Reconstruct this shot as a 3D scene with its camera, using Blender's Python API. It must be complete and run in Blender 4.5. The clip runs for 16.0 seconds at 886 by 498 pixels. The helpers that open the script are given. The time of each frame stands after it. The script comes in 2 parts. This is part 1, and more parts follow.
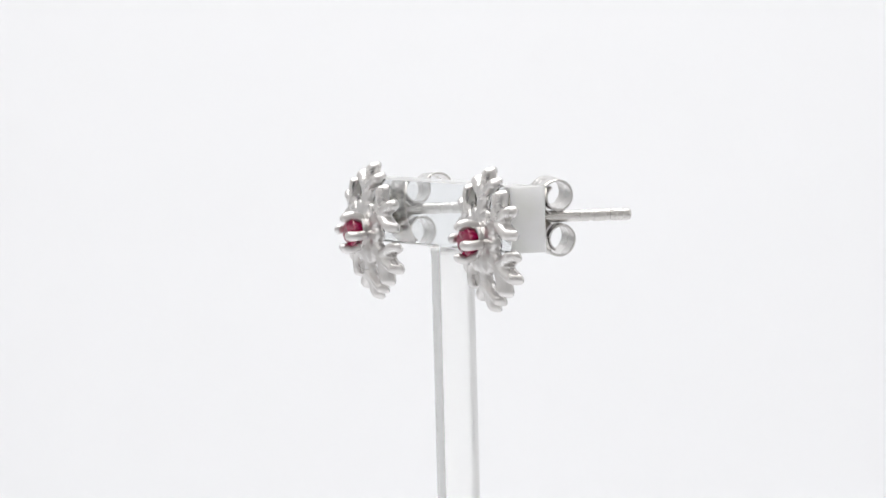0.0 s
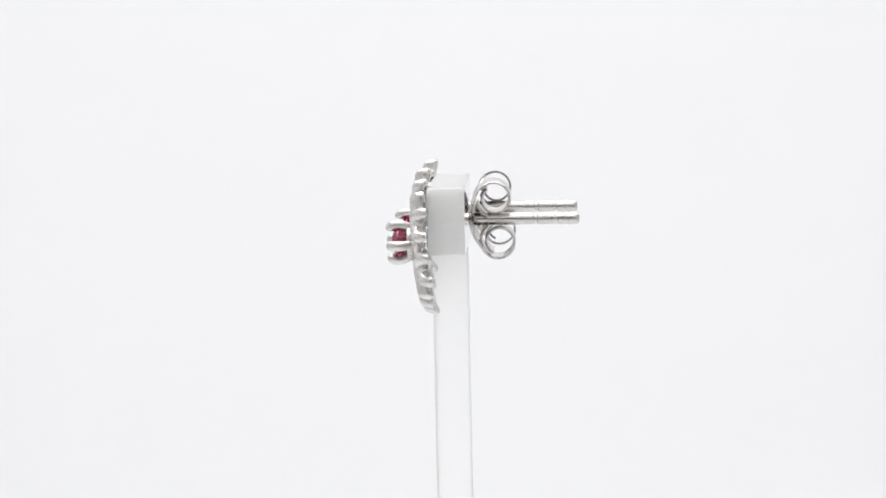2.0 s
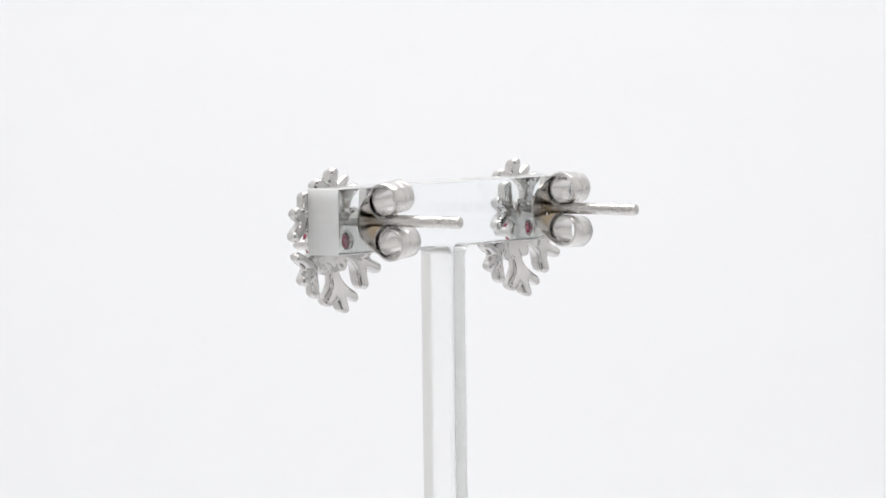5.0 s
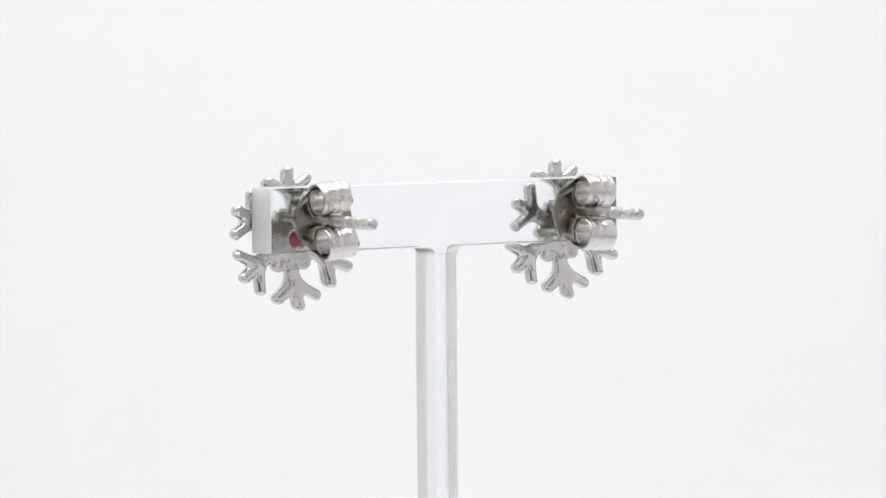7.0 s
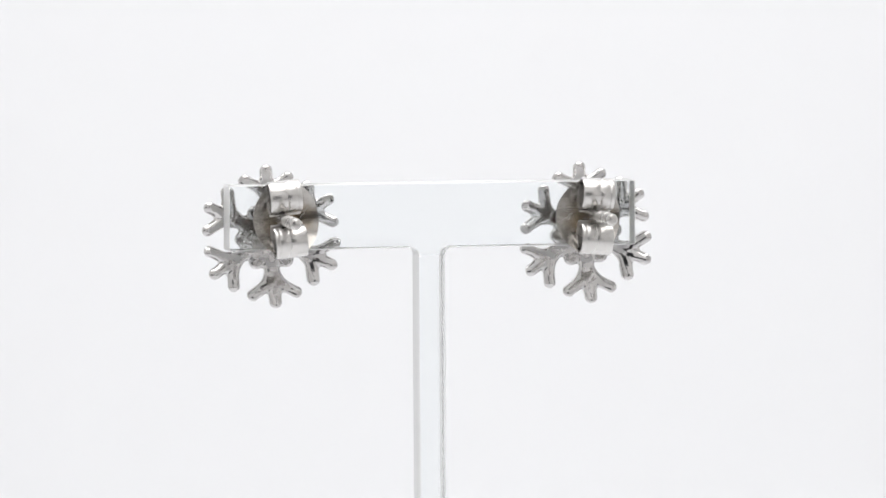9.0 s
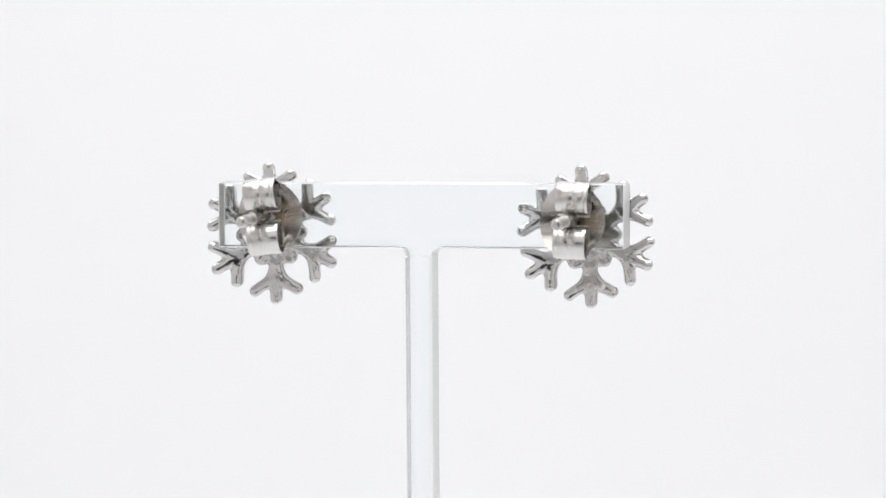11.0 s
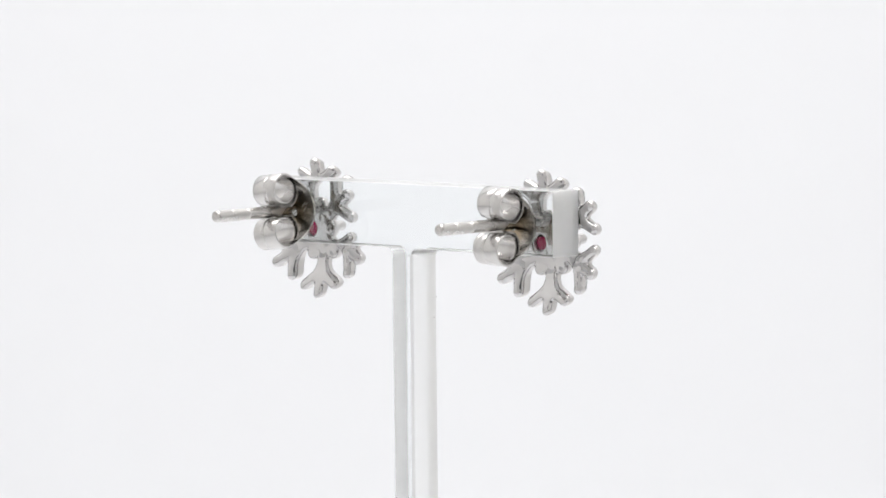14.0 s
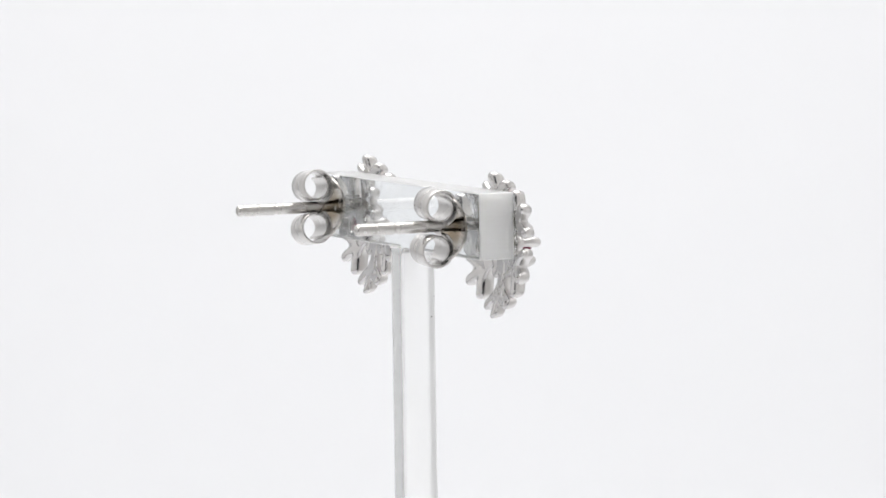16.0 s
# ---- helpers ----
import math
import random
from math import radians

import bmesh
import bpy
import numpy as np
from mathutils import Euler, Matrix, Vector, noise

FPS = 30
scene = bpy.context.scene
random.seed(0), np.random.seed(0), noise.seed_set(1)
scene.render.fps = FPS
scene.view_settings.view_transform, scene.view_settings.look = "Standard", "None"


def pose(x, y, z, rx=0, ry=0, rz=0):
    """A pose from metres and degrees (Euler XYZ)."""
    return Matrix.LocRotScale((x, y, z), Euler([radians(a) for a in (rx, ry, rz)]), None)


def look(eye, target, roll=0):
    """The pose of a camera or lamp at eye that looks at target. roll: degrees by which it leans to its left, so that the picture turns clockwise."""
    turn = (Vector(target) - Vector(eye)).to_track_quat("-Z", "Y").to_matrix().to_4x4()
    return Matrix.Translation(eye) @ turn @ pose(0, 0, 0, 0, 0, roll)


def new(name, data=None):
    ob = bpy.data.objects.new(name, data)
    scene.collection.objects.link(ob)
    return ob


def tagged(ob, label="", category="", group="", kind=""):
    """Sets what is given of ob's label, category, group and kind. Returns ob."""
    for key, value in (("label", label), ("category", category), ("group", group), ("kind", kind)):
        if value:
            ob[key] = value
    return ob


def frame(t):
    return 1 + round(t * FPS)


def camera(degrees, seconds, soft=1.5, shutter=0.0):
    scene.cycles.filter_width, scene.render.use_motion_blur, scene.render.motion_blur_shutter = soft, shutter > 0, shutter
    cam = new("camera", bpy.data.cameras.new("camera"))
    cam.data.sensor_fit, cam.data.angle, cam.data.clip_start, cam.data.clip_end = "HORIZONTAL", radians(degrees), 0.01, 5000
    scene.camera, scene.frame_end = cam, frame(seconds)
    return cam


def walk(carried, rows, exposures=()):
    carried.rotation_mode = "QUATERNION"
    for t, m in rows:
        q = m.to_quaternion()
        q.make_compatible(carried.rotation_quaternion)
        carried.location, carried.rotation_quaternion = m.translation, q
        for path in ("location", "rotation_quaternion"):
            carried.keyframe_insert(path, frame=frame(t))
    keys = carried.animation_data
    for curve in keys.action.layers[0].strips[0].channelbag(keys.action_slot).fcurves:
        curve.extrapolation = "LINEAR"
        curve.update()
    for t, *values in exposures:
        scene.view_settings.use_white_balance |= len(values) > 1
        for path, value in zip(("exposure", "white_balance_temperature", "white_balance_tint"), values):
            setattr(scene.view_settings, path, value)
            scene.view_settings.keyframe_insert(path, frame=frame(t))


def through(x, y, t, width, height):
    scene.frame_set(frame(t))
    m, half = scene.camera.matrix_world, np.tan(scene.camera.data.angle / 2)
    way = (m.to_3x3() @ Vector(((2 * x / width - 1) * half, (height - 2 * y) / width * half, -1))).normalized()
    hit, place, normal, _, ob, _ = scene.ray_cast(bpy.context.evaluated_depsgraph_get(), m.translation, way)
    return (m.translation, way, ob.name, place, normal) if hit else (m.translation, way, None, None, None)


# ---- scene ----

MM = 0.001

# ---- camera: stands still before the turning display ----
cam = camera(9.62, 16.0, soft=1.6)
VIEW = look((0.77 * MM, -384.24 * MM, 23.95 * MM), (0.77 * MM, 0, 0), -1.2)
walk(cam, [(0, VIEW), (16, VIEW)])

# ---- light: an unseen, assumed white light box, open to a dim studio behind the camera ----
world = bpy.data.worlds.new("studio")
scene.world = world
world.use_nodes = True
world.node_tree.nodes["Background"].inputs[0].default_value = (0.9, 0.93, 1.0, 1)
world.node_tree.nodes["Background"].inputs[1].default_value = 0.22


def panel(name, eye, target, w, h, watts, colour=(1.0, 0.99, 0.985)):
    data = bpy.data.lights.new(name, "AREA")
    data.shape, data.size, data.size_y, data.energy, data.color = "RECTANGLE", w, h, watts, colour
    ob = new(name, data)
    ob.matrix_world = look(eye, target)
    return ob


panel("top_light_panel", (0, -0.15, 0.43), (0, -0.20, 0), 0.44, 0.44, 1.18)
# unseen lamp added only to lift the backdrop to near white
panel("backdrop_fill_panel", (0, 0.12, 0.43), (0, 0.30, 0.0), 0.70, 0.12, 1.575)


# ---- materials ----
def material(name):
    m = bpy.data.materials.new(name)
    m.use_nodes = True
    nt = m.node_tree
    return m, nt, nt.nodes["Principled BSDF"]


def node(nt, kind, **values):
    n = nt.nodes.new(kind)
    for key, value in values.items():
        n.inputs[key].default_value = value
    return n


def coords(nt, scale):
    tc = nt.nodes.new("ShaderNodeTexCoord")
    mp = nt.nodes.new("ShaderNodeMapping")
    mp.inputs["Scale"].default_value = scale
    nt.links.new(tc.outputs["Object"], mp.inputs["Vector"])
    return mp.outputs["Vector"]


def ramp(nt, fac, lo, hi):
    r = nt.nodes.new("ShaderNodeMapRange")
    r.inputs["To Min"].default_value, r.inputs["To Max"].default_value = lo, hi
    nt.links.new(fac, r.inputs["Value"])
    return r.outputs["Result"]


def white_paint(name, colour, rough=0.8):
    m, nt, b = material(name)
    n = node(nt, "ShaderNodeTexNoise", Scale=9.0, Detail=4.0)
    nt.links.new(coords(nt, (1, 1, 1)), n.inputs["Vector"])
    mix = nt.nodes.new("ShaderNodeMix")
    mix.data_type = "RGBA"
    mix.inputs[6].default_value = (*[c * 0.985 for c in colour], 1)
    mix.inputs[7].default_value = (*colour, 1)
    nt.links.new(n.outputs["Fac"], mix.inputs[0])
    nt.links.new(mix.outputs[2], b.inputs["Base Color"])
    b.inputs["Roughness"].default_value = rough
    b.inputs["Specular IOR Level"].default_value = 0.1
    return m


def silver(name, colour, rough, grain=0.25, brushed=(1, 1, 1), size=2500.0, depth=0.00001):
    m, nt, b = material(name)
    b.inputs["Base Color"].default_value = (*colour, 1)
    b.inputs["Metallic"].default_value = 1.0
    soft = node(nt, "ShaderNodeTexNoise", Scale=420.0, Detail=3.0)
    nt.links.new(coords(nt, (1, 1, 1)), soft.inputs["Vector"])
    nt.links.new(ramp(nt, soft.outputs["Fac"], rough * 0.6, rough * 1.5), b.inputs["Roughness"])
    fine = node(nt, "ShaderNodeTexNoise", Scale=size, Detail=4.0)
    nt.links.new(coords(nt, brushed), fine.inputs["Vector"])
    bump = node(nt, "ShaderNodeBump", Strength=grain, Distance=depth)
    nt.links.new(fine.outputs["Fac"], bump.inputs["Height"])
    nt.links.new(bump.outputs["Normal"], b.inputs["Normal"])
    return m


def tarnished():
    """Brushed silver sheet, stained brown in patches round the post."""
    m = silver("tarnished_silver_sheet", (0.6, 0.6, 0.6), 0.16, 0.9, (1, 1, 9), 900.0, 0.00002)
    nt = m.node_tree
    tc = nt.nodes.new("ShaderNodeTexCoord")
    far = nt.nodes.new("ShaderNodeVectorMath")
    far.operation = "LENGTH"
    nt.links.new(tc.outputs["Object"], far.inputs[0])
    near = nt.nodes.new("ShaderNodeMapRange")
    near.inputs["From Min"].default_value, near.inputs["From Max"].default_value = 0.0008, 0.0026
    near.inputs["To Min"].default_value, near.inputs["To Max"].default_value = 0.9, -0.35
    nt.links.new(far.outputs["Value"], near.inputs["Value"])
    patch = node(nt, "ShaderNodeTexNoise", Scale=700.0, Detail=4.0)
    nt.links.new(tc.outputs["Object"], patch.inputs["Vector"])
    both = nt.nodes.new("ShaderNodeMath")
    both.use_clamp = True
    nt.links.new(near.outputs["Result"], both.inputs[0])
    nt.links.new(ramp(nt, patch.outputs["Fac"], -0.9, 1.0), both.inputs[1])
    mix = nt.nodes.new("ShaderNodeMix")
    mix.data_type = "RGBA"
    mix.inputs[6].default_value = (0.45, 0.43, 0.405, 1)
    mix.inputs[7].default_value = (0.35, 0.28, 0.195, 1)
    nt.links.new(both.outputs["Value"], mix.inputs[0])
    nt.links.new(mix.outputs[2], nt.nodes["Principled BSDF"].inputs["Base Color"])
    return m


def acrylic():
    """Clear cast acrylic with an uneven polish."""
    m, nt, b = material("clear_acrylic")
    b.inputs["Base Color"].default_value = (0.972, 0.993, 0.999, 1)
    b.inputs["IOR"].default_value = 1.49
    b.inputs["Transmission Weight"].default_value = 1.0
    n = node(nt, "ShaderNodeTexNoise", Scale=160.0, Detail=3.0)
    nt.links.new(coords(nt, (1, 1, 0.3)), n.inputs["Vector"])
    nt.links.new(ramp(nt, n.outputs["Fac"], 0.0, 0.012), b.inputs["Roughness"])
    return m


def frosted(name, low, through, rough, marks):
    """Cut acrylic: milky, with broad pale and grey patches and fine saw marks."""
    m, nt, b = material(name)
    patch = node(nt, "ShaderNodeTexNoise", Scale=520.0, Detail=2.0)
    nt.links.new(coords(nt, (1, 1, 1)), patch.inputs["Vector"])
    mix = nt.nodes.new("ShaderNodeMix")
    mix.data_type = "RGBA"
    mix.inputs[6].default_value = low
    mix.inputs[7].default_value = (0.985, 0.985, 0.975, 1)
    nt.links.new(ramp(nt, patch.outputs["Fac"], -0.7, 1.7), mix.inputs[0])
    nt.links.new(mix.outputs[2], b.inputs["Base Color"])
    b.inputs["Roughness"].default_value = rough
    b.inputs["IOR"].default_value = 1.49
    b.inputs["Transmission Weight"].default_value = through
    b.inputs["Subsurface Weight"].default_value = 1.0
    b.inputs["Subsurface Radius"].default_value = (1.0, 1.0, 0.97)
    b.inputs["Subsurface Scale"].default_value = 0.0016
    saw = node(nt, "ShaderNodeTexNoise", Scale=1600.0, Detail=4.0)
    nt.links.new(coords(nt, marks), saw.inputs["Vector"])
    bump = node(nt, "ShaderNodeBump", Strength=0.5, Distance=0.00003)
    nt.links.new(saw.outputs["Fac"], bump.inputs["Height"])
    nt.links.new(bump.outputs["Normal"], b.inputs["Normal"])
    return m


PAPER = white_paint("white_paper", (0.885, 0.893, 0.912))
TENT = white_paint("white_tent_cloth", (0.92, 0.915, 0.905))
DIM = white_paint("dim_studio_grey", (0.19, 0.19, 0.192))
CAST = silver("cast_silver", (0.665, 0.65, 0.638), 0.28, 0.8, size=1100.0, depth=0.00006)
POLISHED = silver("polished_silver_back", (0.605, 0.594, 0.59), 0.085, 0.8, size=900.0, depth=0.00005)
TARNISHED = tarnished()
PRESSED = silver("pressed_silver_sheet", (0.64, 0.625, 0.61), 0.25, 0.5, (1, 1, 8), 900.0)
WIRE = silver("drawn_silver_wire", (0.60, 0.585, 0.565), 0.26, 0.5, (6, 1, 6), 900.0)
CLEAR = acrylic()
DIRT = white_paint("dark_dirt", (0.12, 0.1, 0.08))
SAWN = frosted("sawn_acrylic_end", (0.90, 0.905, 0.875, 1), 0.35, 0.5, (1, 0.2, 2))
SATIN = frosted("milky_acrylic_edge", (0.97, 0.975, 0.975, 1), 0.55, 0.5, (0.05, 1.5, 1.5))
EDGE = frosted("scraped_acrylic_edge", (1.0, 1.0, 1.0, 1), 1.0, 0.42, (1.5, 1.5, 0.05))


def ruby():
    m, nt, b = material("red_gemstone")
    b.inputs["Base Color"].default_value = (0.45, 0.006, 0.085, 1)
    b.inputs["Roughness"].default_value = 0.04
    b.inputs["IOR"].default_value = 1.76
    b.inputs["Transmission Weight"].default_value = 0.45
    return m


RUBY = ruby()


# ---- mesh helpers ----
def local(x, y, z, rx=0, ry=0, rz=0):
    return pose(x * MM, y * MM, z * MM, rx, ry, rz)


def mesh_object(name, verts, faces, mats, parent=None, label="", smooth=True, crease=38):
    me = bpy.data.meshes.new(name)
    me.from_pydata([tuple(c * MM for c in v) for v in verts], [], faces)
    bm = bmesh.new()
    bm.from_mesh(me)
    bmesh.ops.recalc_face_normals(bm, faces=bm.faces)
    for f in bm.faces:
        f.smooth = smooth
    for e in bm.edges:
        if len(e.link_faces) == 2 and e.calc_face_angle() > radians(crease):
            e.smooth = False
    bm.to_mesh(me)
    bm.free()
    for m in mats:
        me.materials.append(m)
    ob = new(name, me)
    ob.parent = parent
    return tagged(ob, label)


def part(name, data, material, parent, label="", smooth=True, crease=38):
    return mesh_object(name, *data, [material], parent, label, smooth, crease)


def lathe(profile, steps=28):
    """Rings (y, r) turned round the y axis and closed at both ends."""
    verts, faces = [], []
    for y, r in profile:
        for i in range(steps):
            a = 2 * math.pi * i / steps
            verts.append((r * math.cos(a), y, r * math.sin(a)))
    for k in range(len(profile) - 1):
        for i in range(steps):
            j = (i + 1) % steps
            faces.append((k * steps + i, k * steps + j, (k + 1) * steps + j, (k + 1) * steps + i))
    faces.append(tuple(range(steps)))
    faces.append(tuple((len(profile) - 1) * steps + i for i in range(steps)))
    return verts, faces


def tube(path, radii, steps=14):
    """A round rod along the points, closed at both ends."""
    pts = [Vector(p) for p in path]
    verts, faces, side = [], [], None
    for k, p in enumerate(pts):
        way = (pts[min(k + 1, len(pts) - 1)] - pts[max(k - 1, 0)]).normalized()
        side = (side - way * side.dot(way)).normalized() if side else way.orthogonal().normalized()
        up = way.cross(side)
        for i in range(steps):
            a = 2 * math.pi * i / steps
            verts.append(tuple(p + (side * math.cos(a) + up * math.sin(a)) * radii[k]))
    for k in range(len(pts) - 1):
        for i in range(steps):
            j = (i + 1) % steps
            faces.append((k * steps + i, k * steps + j, (k + 1) * steps + j, (k + 1) * steps + i))
    faces.append(tuple(range(steps)))
    faces.append(tuple((len(pts) - 1) * steps + i for i in range(steps)))
    return verts, faces


# ---- the paper sweep, and an unseen light box and studio added for light and reflections ----
def box_shell(name, x0, x1, y0, y1, z0, z1, mat, label, category):
    v = [(x, y, z) for x in (x0, x1) for y in (y0, y1) for z in (z0, z1)]
    f = [(0, 1, 3, 2), (4, 6, 7, 5), (0, 4, 5, 1), (2, 3, 7, 6), (0, 2, 6, 4), (1, 5, 7, 3)]
    ob = mesh_object(name, v, f, [mat], smooth=False)
    return tagged(ob, label, category, kind="structure")


FLOOR = -110.0


def sweep():
    """White paper: flat floor, a quarter-round bend and an upright back."""
    line = [(-450, FLOOR), (-200, FLOOR), (0, FLOOR), (150, FLOOR), (250, FLOOR)]
    line += [(250 + 60 * math.sin(a), FLOOR + 60 - 60 * math.cos(a)) for a in [math.pi / 2 * i / 12 for i in range(1, 13)]]
    line += [(310, 100), (310, 250), (310, 440)]
    verts, faces, n = [], [], len(line)
    for x in (-440, 440):
        verts += [(x, y, z) for y, z in line]
    faces = [(k, k + 1, n + k + 1, n + k) for k in range(n - 1)]
    ob = mesh_object("backdrop", verts, faces, [PAPER])
    thick = ob.modifiers.new("paper", "SOLIDIFY")
    thick.thickness, thick.offset = 0.0006, 1.0
    tagged(ob, "seamless white paper sweep behind and under the stand", "backdrop", kind="structure")


sweep()
box_shell("wall_west", -460, -448, -450, 330, FLOOR, 450, TENT, "unseen white cloth side wall, added to bounce light", "wall")
box_shell("wall_east", 448, 460, -450, 330, FLOOR, 450, TENT, "unseen white cloth side wall, added to bounce light", "wall")
# unseen white flaps added round the opening to shape the metal's reflections
box_shell("reflector_front_west", -460, -115, -462, -450, FLOOR, 450, TENT, "unseen white cloth flap, added to brighten front reflections", "wall")
box_shell("reflector_front_east", 115, 460, -462, -450, FLOOR, 450, TENT, "unseen white cloth flap, added to brighten front reflections", "wall")
box_shell("reflector_front_top", -115, 115, -462, -450, 125, 450, TENT, "unseen white cloth flap, added to brighten front reflections", "wall")
box_shell("reflector_front_base", -115, 115, -462, -450, FLOOR, -62, TENT, "unseen white cloth flap, added to brighten front reflections", "wall")
box_shell("ceiling", -460, 460, -450, 330, 452, 464, TENT, "unseen white cloth top, added to bounce light", "ceiling")
box_shell("wall_south", -1500, 1500, -1512, -1500, -800, 1200, DIM, "dim grey studio wall behind the camera", "wall")
box_shell("floor", -1500, 1500, -1500, 330, FLOOR - 14, FLOOR - 3, DIM, "dim grey studio table under the paper", "floor")

# ---- the display stand: one clear acrylic T ----
BAR_X0, BAR_X1, BAR_Z0, BAR_Z1 = -15.42, 14.62, 0.24, 4.97
DEPTH = 2.65
COL_X, COL_W = -0.52, 1.94
HOLES = [(-11.83, 2.65), (11.08, 2.65)]


def slab(name, outline, holes, parent, seam, eased):
    """A piece cut from acrylic sheet, with drilled holes and eased edges except along the glued seam."""
    loops = [outline]
    for hx, hz in holes:
        loops.append([(hx + 0.47 * math.cos(2 * math.pi * i / 24), hz + 0.47 * math.sin(2 * math.pi * i / 24)) for i in range(24)])
    bm = bmesh.new()
    edges = []
    for loop in loops:
        vs = [bm.verts.new((x * MM, 0, z * MM)) for x, z in loop]
        edges += [bm.edges.new((vs[i], vs[(i + 1) % len(vs)])) for i in range(len(vs))]
    bmesh.ops.triangle_fill(bm, use_beauty=True, edges=edges, normal=(0, -1, 0))
    got = bmesh.ops.extrude_face_region(bm, geom=bm.faces[:])
    for v in got["geom"]:
        if isinstance(v, bmesh.types.BMVert):
            v.co.y = -DEPTH * MM
    bmesh.ops.recalc_face_normals(bm, faces=bm.faces)
    rim = [e for e in bm.edges if len(e.link_faces) == 2 and e.calc_face_angle() > 1.2
           and not all(abs(v.co.z / MM - seam) < 0.05 for v in e.verts)
           and not any((v.co.x / MM - hx) ** 2 + (v.co.z / MM - hz) ** 2 < 0.5 for v in e.verts for hx, hz in holes)]
    bmesh.ops.bevel(bm, geom=rim, offset=eased * MM, segments=1, affect="EDGES", clamp_overlap=True)
    for f in bm.faces:
        n, c = f.normal, f.calc_center_median() / MM
        if abs(n.x) > 0.3 and (c.x < BAR_X0 + 0.2 or c.x > BAR_X1 - 0.2):
            f.material_index = 1
        elif abs(n.z) > 0.3 and c.z > BAR_Z0 - 0.2:
            f.material_index = 3
        elif abs(n.y) < 0.9 and abs(c.z - seam) > 0.05:
            f.material_index = 2
    me = bpy.data.meshes.new(name)
    bm.to_mesh(me)
    bm.free()
    for m in (CLEAR, SAWN, EDGE, SATIN):
        me.materials.append(m)
    ob = new(name, me)
    ob.parent = parent
    return ob


def stand():
    """A T: a crossbar with rounded inner corners on a slim upright."""
    top = new("earring_stand")
    tagged(top, "clear acrylic T-shaped earring stand with frosted sawn ends", "jewellery stand")
    a, b = COL_X - COL_W / 2, COL_X + COL_W / 2
    r = 0.55
    seam = BAR_Z0 - r
    outline = [(BAR_X0, BAR_Z0), (BAR_X0, BAR_Z1), (BAR_X1, BAR_Z1), (BAR_X1, BAR_Z0)]
    outline += [(b + r - r * math.sin(q), seam + r * math.cos(q)) for q in [math.pi / 2 * i / 8 for i in range(9)]]
    outline += [(a - r + r * math.cos(q), seam + r * math.sin(q)) for q in [math.pi / 2 * i / 8 for i in range(9)]]
    tagged(slab("crossbar", outline, HOLES, top, seam, 0.06), "clear crossbar with milky sawn ends")
    low = seam - 0.004
    tagged(slab("upright", [(b, low), (b, FLOOR), (a, FLOOR), (a, low)], [], top, low, 0.16), "slim clear upright with scraped edges")
    for y, z, r in ((-0.35, -4.9, 0.05), (-0.12, -3.4, 0.035)):
        speck = part("speck", lathe([(-0.5 * r, 0.3 * r), (0, r), (0.5 * r, 0.3 * r)], 10), DIRT, top, "tiny dark speck of dirt")
        speck.matrix_basis = local(b, y, z, 0, 0, 90)
    return top


STAND = stand()


# ---- the earrings ----
def capsule(u, v, p, q, r):
    px, py, qx, qy = *p, *q
    dx, dy = qx - px, qy - py
    h = np.clip(((u - px) * dx + (v - py) * dy) / (dx * dx + dy * dy), 0, 1)
    return np.hypot(u - px - h * dx, v - py - h * dy) - r


def blend(a, b, k):
    h = np.clip(0.5 + 0.5 * (b - a) / k, 0, 1)
    return b + (a - b) * h - k * h * (1 - h)


ARMS = [math.pi / 2 - i * math.pi / 3 for i in range(6)]


def flake_distance(x, z):
    """Signed distance to the outline: a hub with six three-fingered arms and a short nub between each two."""
    x, z = x / 1.09, z / 1.055
    d = np.hypot(x, z) - 1.74
    for i in range(6):
        a = ARMS[i]
        u, v = x * math.cos(a) + z * math.sin(a), -x * math.sin(a) + z * math.cos(a)
        arm = capsule(u, v, (1.2, 0), (3.1, 0), 0.51)
        for s in (-1, 1):
            arm = blend(arm, capsule(u, v, (3.1, 0.1 * s), (3.95, 1.45 * s), 0.405), 0.55)
        arm = blend(arm, capsule(u, v, (2.8, 0), (4.53, 0), 0.42), 0.25)
        d = blend(d, arm, 0.32)
        a += math.pi / 6
        u, v = x * math.cos(a) + z * math.sin(a), -x * math.sin(a) + z * math.cos(a)
        d = blend(d, capsule(u, v, (1.3, 0), (1.98, 0), 0.5), 0.3)
    return np.maximum(d, 0.53 - np.hypot(x, z)) * 1.06


BENT = (0.85, 0.55, 0.85, 1.0, 0.85, 0.55)


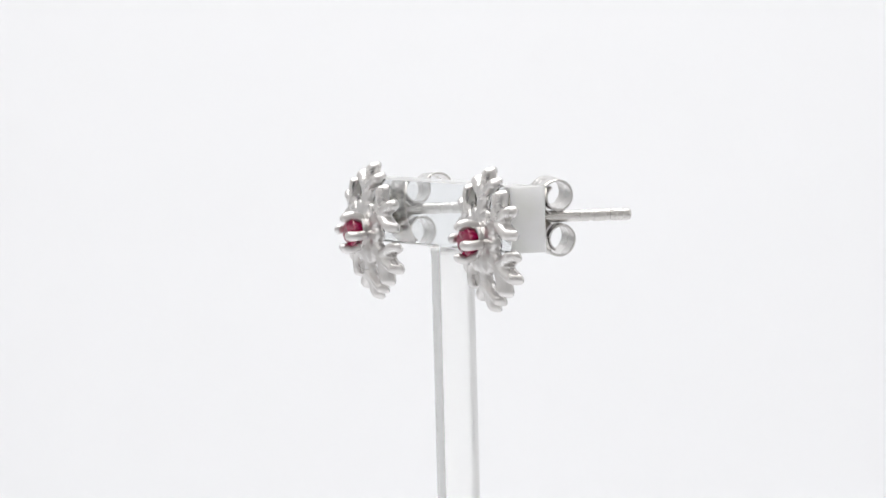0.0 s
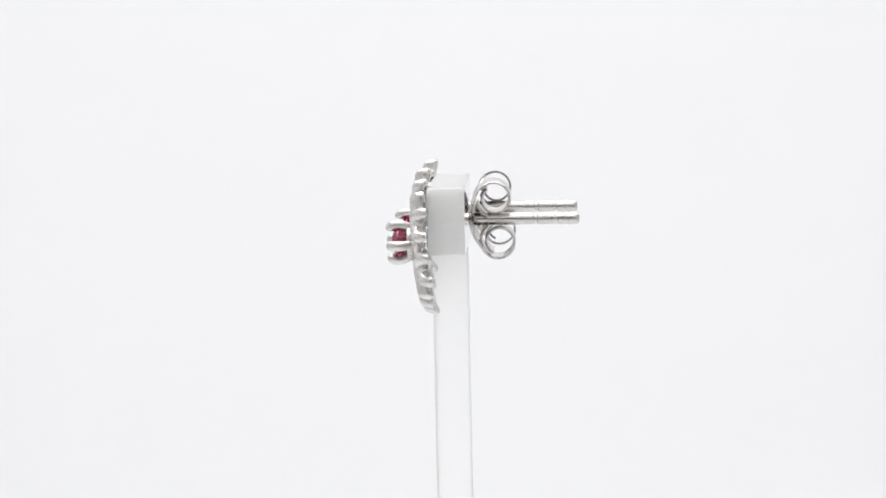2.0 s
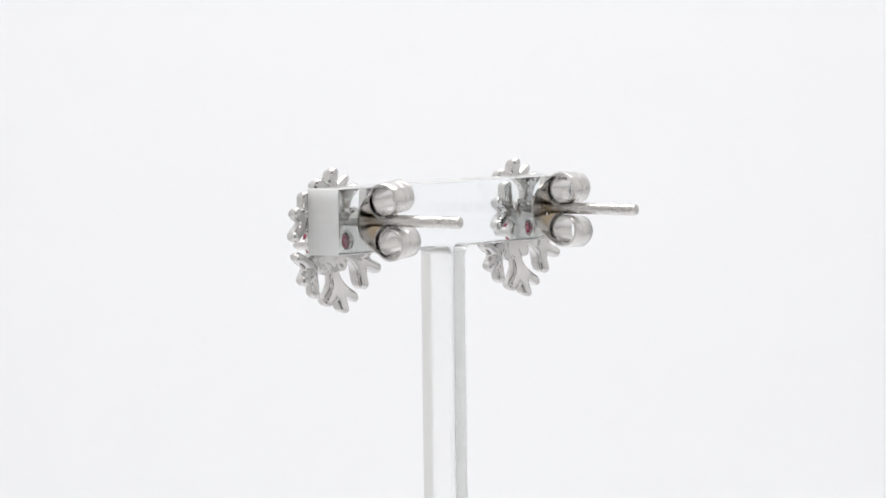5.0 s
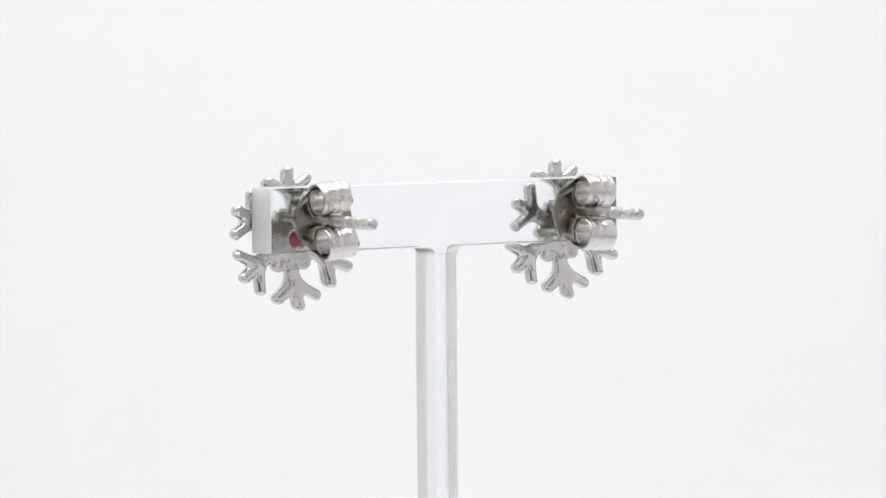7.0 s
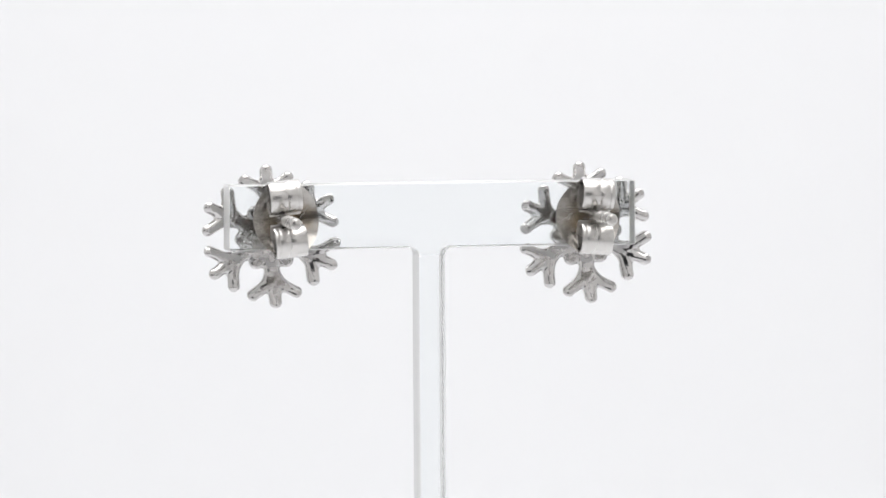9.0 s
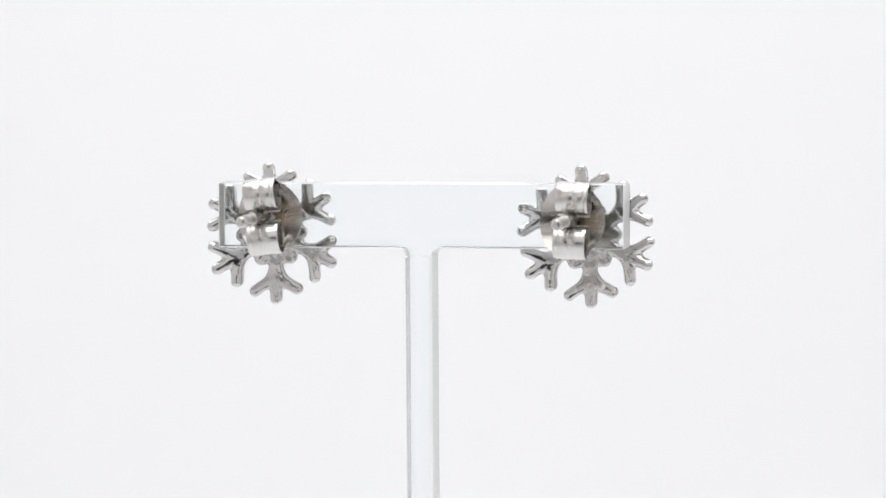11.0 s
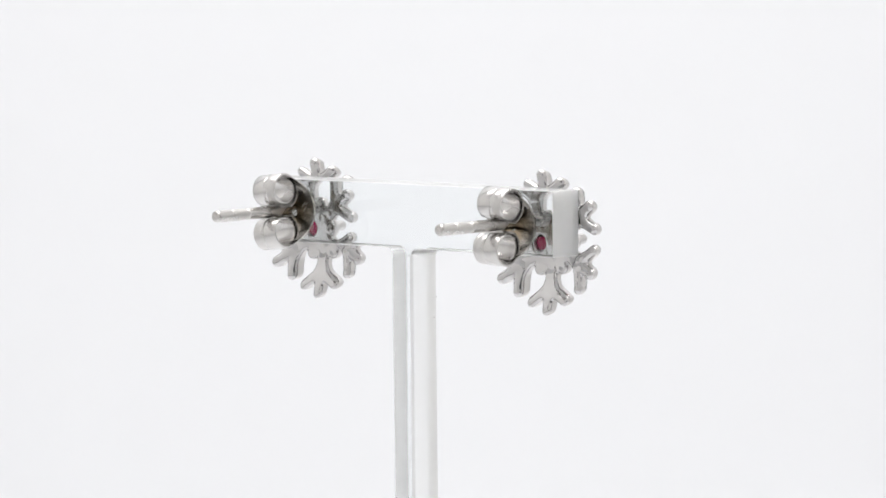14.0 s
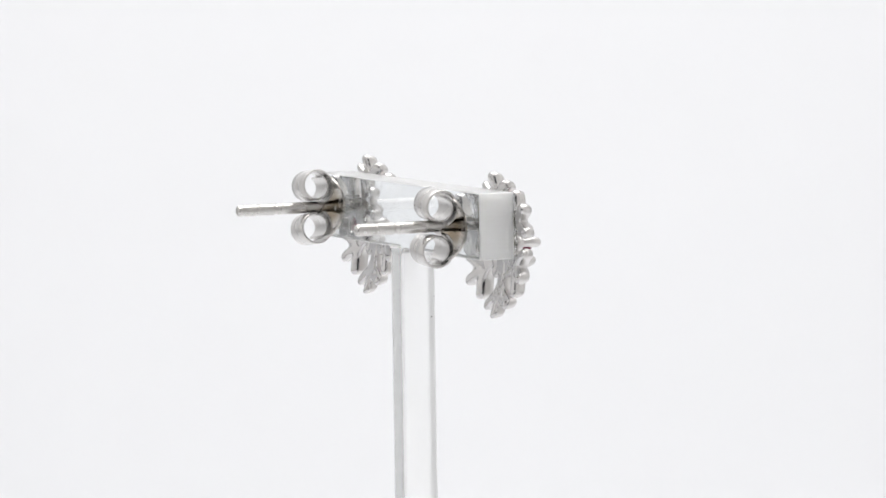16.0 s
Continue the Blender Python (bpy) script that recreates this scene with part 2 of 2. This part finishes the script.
def flake_mesh(step=0.075):
    """A flat hub and six flat arms bent back from it, with crisp back edges and rounded fingers in front."""
    n = int(5.6 / step)
    g = np.arange(-n, n + 1) * step
    x, z = np.meshgrid(g, g, indexing="ij")
    d = flake_distance(x, z)
    e = 0.01
    for _ in range(2):
        gx = (flake_distance(x + e, z) - flake_distance(x - e, z)) / (2 * e)
        gz = (flake_distance(x, z + e) - flake_distance(x, z - e)) / (2 * e)
        out = (flake_distance(x, z) > 0) | (np.abs(d) < step * 0.3)
        now = flake_distance(x, z)
        x, z = np.where(out, x - now * gx, x), np.where(out, z - now * gz, z)
    depth = np.clip(-flake_distance(x, z), 0, None)
    along = np.stack([x * math.cos(q) + z * math.sin(q) for q in ARMS])
    reach = along.max(axis=0)
    share = np.clip(along, 0.001, None) ** 9
    bend = np.tensordot(np.array(BENT), share / share.sum(axis=0), axes=1)
    bowl = 0.45 - bend * (np.clip(reach - 1, 0, None) / 4) ** 1.5
    dent = np.array([[noise.noise((a * 0.9, b * 0.9, 3.1)) + 0.5 * noise.noise((a * 2.3, b * 2.3, 7.7)) for a, b in zip(p, q)] for p, q in zip(x, z)])
    rods = np.full_like(x, 9.0)
    beads = np.zeros_like(x)
    for i in range(6):
        a = ARMS[i]
        u, v = x * math.cos(a) + z * math.sin(a), -x * math.sin(a) + z * math.cos(a)
        rods = np.minimum(rods, capsule(u, v, (3.5, 0), (4.76, 0), 0.0))
        for s in (-1, 1):
            rods = np.minimum(rods, capsule(u, v, (3.3, 0.2 * s), (4.15, 1.52 * s), 0.0))
        for p, q in ((4.72, 0.0), (4.1, 1.45), (4.1, -1.45)):
            beads = np.maximum(beads, np.clip(1 - np.hypot(u - p, v - q) / 0.75, 0, 1))
    ease = 0.23 + 0.25 * beads
    edge = 1 - np.sqrt(np.clip(1 - (1 - np.clip(depth / ease, 0, 1)) ** 2, 0, 1))
    ridge = np.sqrt(np.clip(1 - (rods / 0.38) ** 2, 0, None))
    proud = np.where(along.argmax(axis=0) == 3, 0.02, 0.11)
    back = bowl + (0.19 + 0.15 * beads) * edge - proud * ridge + 0.05 * dent
    pillow = np.sqrt(np.clip(1 - (1 - np.clip(depth / 0.20, 0, 1)) ** 2, 0, 1))
    front = bowl + 0.44 + 0.30 * pillow + 0.24 * ridge + 0.06 * beads + 0.07 * dent
    keep = d < step * 0.3
    cell = keep[:-1, :-1] | keep[1:, :-1] | keep[:-1, 1:] | keep[1:, 1:]
    inside = d < 0
    cell &= inside[:-1, :-1] | inside[1:, :-1] | inside[:-1, 1:] | inside[1:, 1:]
    ids, verts, faces = {}, [], []

    def vid(i, j, top):
        key = (i, j, top)
        if key not in ids:
            ids[key] = len(verts)
            verts.append((float(x[i, j]), float(front[i, j] if top else back[i, j]), float(z[i, j])))
        return ids[key]

    for i, j in zip(*np.nonzero(cell)):
        ring = [(i, j), (i + 1, j), (i + 1, j + 1), (i, j + 1)]
        faces.append([vid(*p, 1) for p in ring])
        faces.append([vid(*p, 0) for p in ring][::-1])
        for (p, q), (di, dj) in zip(zip(ring, ring[1:] + ring[:1]), ((0, -1), (1, 0), (0, 1), (-1, 0))):
            if not cell[i + di, j + dj]:
                faces.append([vid(*q, 1), vid(*p, 1), vid(*p, 0), vid(*q, 0)])
    return verts, faces


def gem_mesh():
    verts, faces = [], []
    rings = [(2.59, 0.66, 8, 0.5), (2.43, 0.94, 8, 0.0), (2.23, 1.18, 16, 0.0), (2.13, 1.18, 16, 0.0), (0.80, 0.53, 8, 0.5)]
    starts = []
    for y, r, n, off in rings:
        starts.append(len(verts))
        verts += [(r * math.cos(2 * math.pi * (i + off) / n), y, r * math.sin(2 * math.pi * (i + off) / n)) for i in range(n)]
    culet = len(verts)
    verts.append((0, 0.72, 0))
    s = starts
    faces.append([s[0] + i for i in range(8)])
    for i in range(8):
        j = (i + 1) % 8
        faces.append((s[0] + i, s[0] + (i - 1) % 8, s[1] + i))
        faces.append((s[0] + i, s[1] + i, s[2] + 2 * i + 1, s[1] + j))
        faces.append((s[1] + i, s[2] + 2 * i, s[2] + 2 * i + 1))
        faces.append((s[1] + i, s[2] + 2 * i, s[2] + (2 * i - 1) % 16))
        faces.append((s[4] + i, s[3] + 2 * i, s[3] + 2 * i + 1))
        faces.append((s[4] + i, s[3] + 2 * i + 1, s[3] + (2 * i + 2) % 16))
        faces.append((s[4] + i, s[4] + (i - 1) % 8, s[3] + 2 * i))
        faces.append((s[4] + i, s[4] + j, culet))
    for i in range(16):
        faces.append((s[2] + i, s[2] + (i + 1) % 16, s[3] + (i + 1) % 16, s[3] + i))
    return verts, faces


def prong_mesh():
    path = [(0.70, 1.15, 0), (0.95, 1.35, 0), (1.12, 1.6, 0), (1.24, 1.95, 0), (1.28, 2.25, 0), (1.24, 2.49, 0),
            (1.14, 2.66, 0), (1.02, 2.77, 0), (0.90, 2.81, 0), (0.84, 2.82, 0)]
    return tube(path, [0.34, 0.35, 0.35, 0.36, 0.37, 0.38, 0.38, 0.35, 0.26, 0.09])


def bar_mesh(w, d, h):
    """A small bar with its long edges eased."""
    c = 0.03
    loop = [(-w / 2 + c, -h / 2), (w / 2 - c, -h / 2), (w / 2, -h / 2 + c), (w / 2, h / 2 - c), (w / 2 - c, h / 2), (-w / 2 + c, h / 2),
            (-w / 2, h / 2 - c), (-w / 2, -h / 2 + c)]
    verts = [(x, y, z) for y in (-d / 2, d / 2) for x, z in loop]
    faces = [tuple(range(8)), tuple(range(8, 16))] + [(i, (i + 1) % 8, 8 + (i + 1) % 8, 8 + i) for i in range(8)]
    return verts, faces


def seat_mesh(steps=40):
    """The open cup under the stone, with a rounded lip."""
    loop = [(0.62, 0.98), (1.0, 1.06), (1.36, 1.16), (1.46, 1.17), (1.52, 1.12), (1.50, 1.04), (1.4, 0.98), (0.9, 0.70), (0.62, 0.64)]
    n = len(loop)
    verts = [(r * math.cos(2 * math.pi * i / steps), y, r * math.sin(2 * math.pi * i / steps)) for i in range(steps) for y, r in loop]
    faces = [(i * n + k, (i + 1) % steps * n + k, (i + 1) % steps * n + (k + 1) % n, i * n + (k + 1) % n) for i in range(steps) for k in range(n)]
    return verts, faces


POST = [(0.80, 0.6), (0.5, 0.44), (-7.45, 0.43), (-7.55, 0.375), (-7.75, 0.375), (-7.85, 0.44), (-9.0, 0.44), (-9.08, 0.38),
        (-9.18, 0.38), (-9.26, 0.44), (-10.5, 0.44), (-10.66, 0.38), (-10.74, 0.26), (-10.77, 0.08)]


def hallmark(parent):
    """The raised fineness mark, 925, on the back."""
    text = bpy.data.curves.new("hallmark", "FONT")
    text.body, text.size, text.extrude, text.offset = "925", 0.98 * MM, 0.10 * MM, 0.012 * MM
    text.align_x, text.align_y, text.resolution_u = "CENTER", "CENTER", 4
    text.bevel_depth, text.bevel_resolution = 0.03 * MM, 1
    draft = bpy.data.objects.new("hallmark", text)
    me = bpy.data.meshes.new_from_object(draft)
    bpy.data.objects.remove(draft)
    me.name = "hallmark"
    me.materials.append(POLISHED)
    ob = new("hallmark", me)
    ob.parent = parent
    return tagged(ob, "raised hallmark reading 925")


def earring(px, pz, stamped=False):
    """A snowflake stud; its origin is the flake's middle, y points to the front, the post stands off centre at px, pz."""
    top = new("snowflake_earring")
    tagged(top, "silver snowflake stud earring with a red stone", "earring", "pair of earrings on the stand")
    flake = part("snowflake", flake_mesh(), CAST, top, "domed cast silver snowflake")
    flake.data.materials.append(POLISHED)
    for f in flake.data.polygons:
        f.material_index = 1 if f.normal.y < -0.2 else 0
    if stamped:
        mark = hallmark(top)
        mark.matrix_basis = local(-1.78, 0.36, -0.12) @ pose(0, 0, 0, 0, 102, 0) @ pose(0, 0, 0, 90, 0, 0)
    gem = part("gemstone", gem_mesh(), RUBY, top, "round faceted red stone", smooth=False)
    gem.location.y = -0.05 * MM
    gem.scale = (0.92, 1.0, 0.92)
    part("collar", seat_mesh(), CAST, top)
    for i in range(4):
        p = part("prong", prong_mesh(), CAST, top)
        p.matrix_basis = local(0, -0.08, 0) @ Matrix.Rotation(-radians(7 + 90 * i), 4, "Y")
    post = part("post", lathe(POST), WIRE, top, "straight notched silver post", crease=12)
    post.matrix_basis = local(px, 0, pz, 2.0)
    return top


def plate_mesh():
    """An oval saucer with a hole for the post, its rim bent back."""
    verts, faces, n, rows = [], [], 48, 9
    for face in (0, 1):
        for k in range(rows):
            q = 0.12 + 0.88 * k / (rows - 1)
            for i in range(n):
                a = 2 * math.pi * i / n
                x, z = 2.38 * q * math.cos(a), 2.72 * q * math.sin(a)
                y = -0.10 - 1.45 * abs(z / 2.72) ** 2.2 - 0.25 * (x / 2.25) ** 2 - (0.17 if face else 0)
                verts.append((x, y, z))
    for face in (0, 1):
        o = face * rows * n
        for k in range(rows - 1):
            for i in range(n):
                j = (i + 1) % n
                faces.append((o + k * n + i, o + k * n + j, o + (k + 1) * n + j, o + (k + 1) * n + i))
    for k in (0, rows - 1):
        for i in range(n):
            j = (i + 1) % n
            faces.append((k * n + i, k * n + j, (rows + k) * n + j, (rows + k) * n + i))
    return verts, faces


def curl_mesh():
    """A flat strip that leaves the plate near the post and rolls up into a spiral, with pressed grooves along it."""
    across = [(-1.12, 0.0), (-1.05, 0.05), (-0.3, 0.05), (0.02, 0.05), (0.08, 0.028), (0.14, 0.05),
              (0.74, 0.05), (0.79, 0.028), (0.84, 0.05), (1.05, 0.05), (1.12, 0.0)]
    line = []
    for i in range(56):
        q = i / 55
        a = radians(-62 + 480 * q)
        r = 1.37 - 0.50 * q
        line.append((-2.12 + r * math.cos(a), 1.54 + r * math.sin(a), math.cos(a), math.sin(a)))
    verts, faces, m = [], [], len(across)
    for y, z, ny, nz in line:
        for x, lift in across:
            verts.append((1.03 * x, y + ny * lift, z + nz * lift))
        for x, lift in across:
            verts.append((1.03 * x, y - ny * 0.12, z - nz * 0.12))
    for k in range(len(line) - 1):
        o, p = k * 2 * m, (k + 1) * 2 * m
        for i in range(m - 1):
            faces.append((o + i, o + i + 1, p + i + 1, p + i))
            faces.append((o + m + i, p + m + i, p + m + i + 1, o + m + i + 1))
        faces.append((o, p, p + m, o + m))
        faces.append((o + m - 1, o + 2 * m - 1, p + 2 * m - 1, p + m - 1))
    for o in (0, (len(line) - 1) * 2 * m):
        for i in range(m - 1):
            faces.append((o + i, o + i + 1, o + m + i + 1, o + m + i))
    return verts, faces


def scratches(parent, x0, z0, seed):
    """A patch of fine scratches on the plate's outer face."""
    rng = random.Random(seed)
    for i in range(6):
        x, z = x0 + rng.uniform(-0.3, 0.3), z0 + rng.uniform(-0.3, 0.3)
        y = -0.272 - 1.45 * abs(z / 2.72) ** 2.2 - 0.25 * (x / 2.25) ** 2
        mark = part("scratch", bar_mesh(0.045, 0.02, rng.uniform(0.3, 0.75)), CAST, parent, "fine bright scratch", smooth=False)
        mark.matrix_basis = local(x, y, z, rng.uniform(-2, 2), 62 + rng.uniform(-25, 25), -6 * x)


def clutch(plate_x, worn):
    """A butterfly back; its origin is on the post where the plate meets the bar."""
    top = new("butterfly_clutch")
    tagged(top, "silver butterfly clutch pushed onto the earring post", "clutch", "pair of clutches")
    plate = part("plate", plate_mesh(), TARNISHED, top, "oval saucer-shaped plate, slightly tarnished")
    plate.location.x = plate_x * MM
    scratches(plate, *worn)
    for turn in (0, 180):
        c = part("curl", curl_mesh(), PRESSED, top, "rolled grooved strip")
        c.matrix_basis = Matrix.Rotation(radians(turn), 4, "Y")
    return top


EARRING_A, EARRING_B = earring(0.23, 1.50, True), earring(-0.22, 1.58)
BACK_A = clutch(0.16, (1.35, 0.42, 4))
BACK_B = clutch(-0.24, (-1.3, -0.05, 9))
PLACES = [
    (STAND, local(0, 0, 0)),
    (EARRING_A, local(-11.97, 0.0, 1.13, -1.5, -3.5, 0)),
    (EARRING_B, local(11.42, 0.0, 1.04, -1.5, -4.6, 0)),
    (BACK_A, local(-11.52, -DEPTH - 0.1, 2.44, -5, -6, 0)),
    (BACK_B, local(11.18, -DEPTH, 2.28, -5, 3, 0)),
]


# ---- the turntable's turn ----
def turned(t):
    """The pose of the stand: a steady turn about the upright axis, with the stand's slight lean and the table's slight rise."""
    q = (t - 8) / 8
    a = math.degrees(radians(-11.0948) * (t - 9.9785) + 0.0067 * q * q - 0.00354 * q ** 3)
    rise = float(np.interp(t, [0, 2, 4, 7, 10, 12.5, 14.5, 16], [-0.03, 0.03, 0.07, 0.05, 0.0, -0.05, -0.05, 0.0]))
    return local(0, 0, rise, 0, 0, a) @ pose(0, 0, 0, 0, 0.87, 0)


def motions():
    for thing, place in PLACES:
        walk(thing, [(0.5 * k, turned(0.5 * k) @ place) for k in range(33)])


motions()
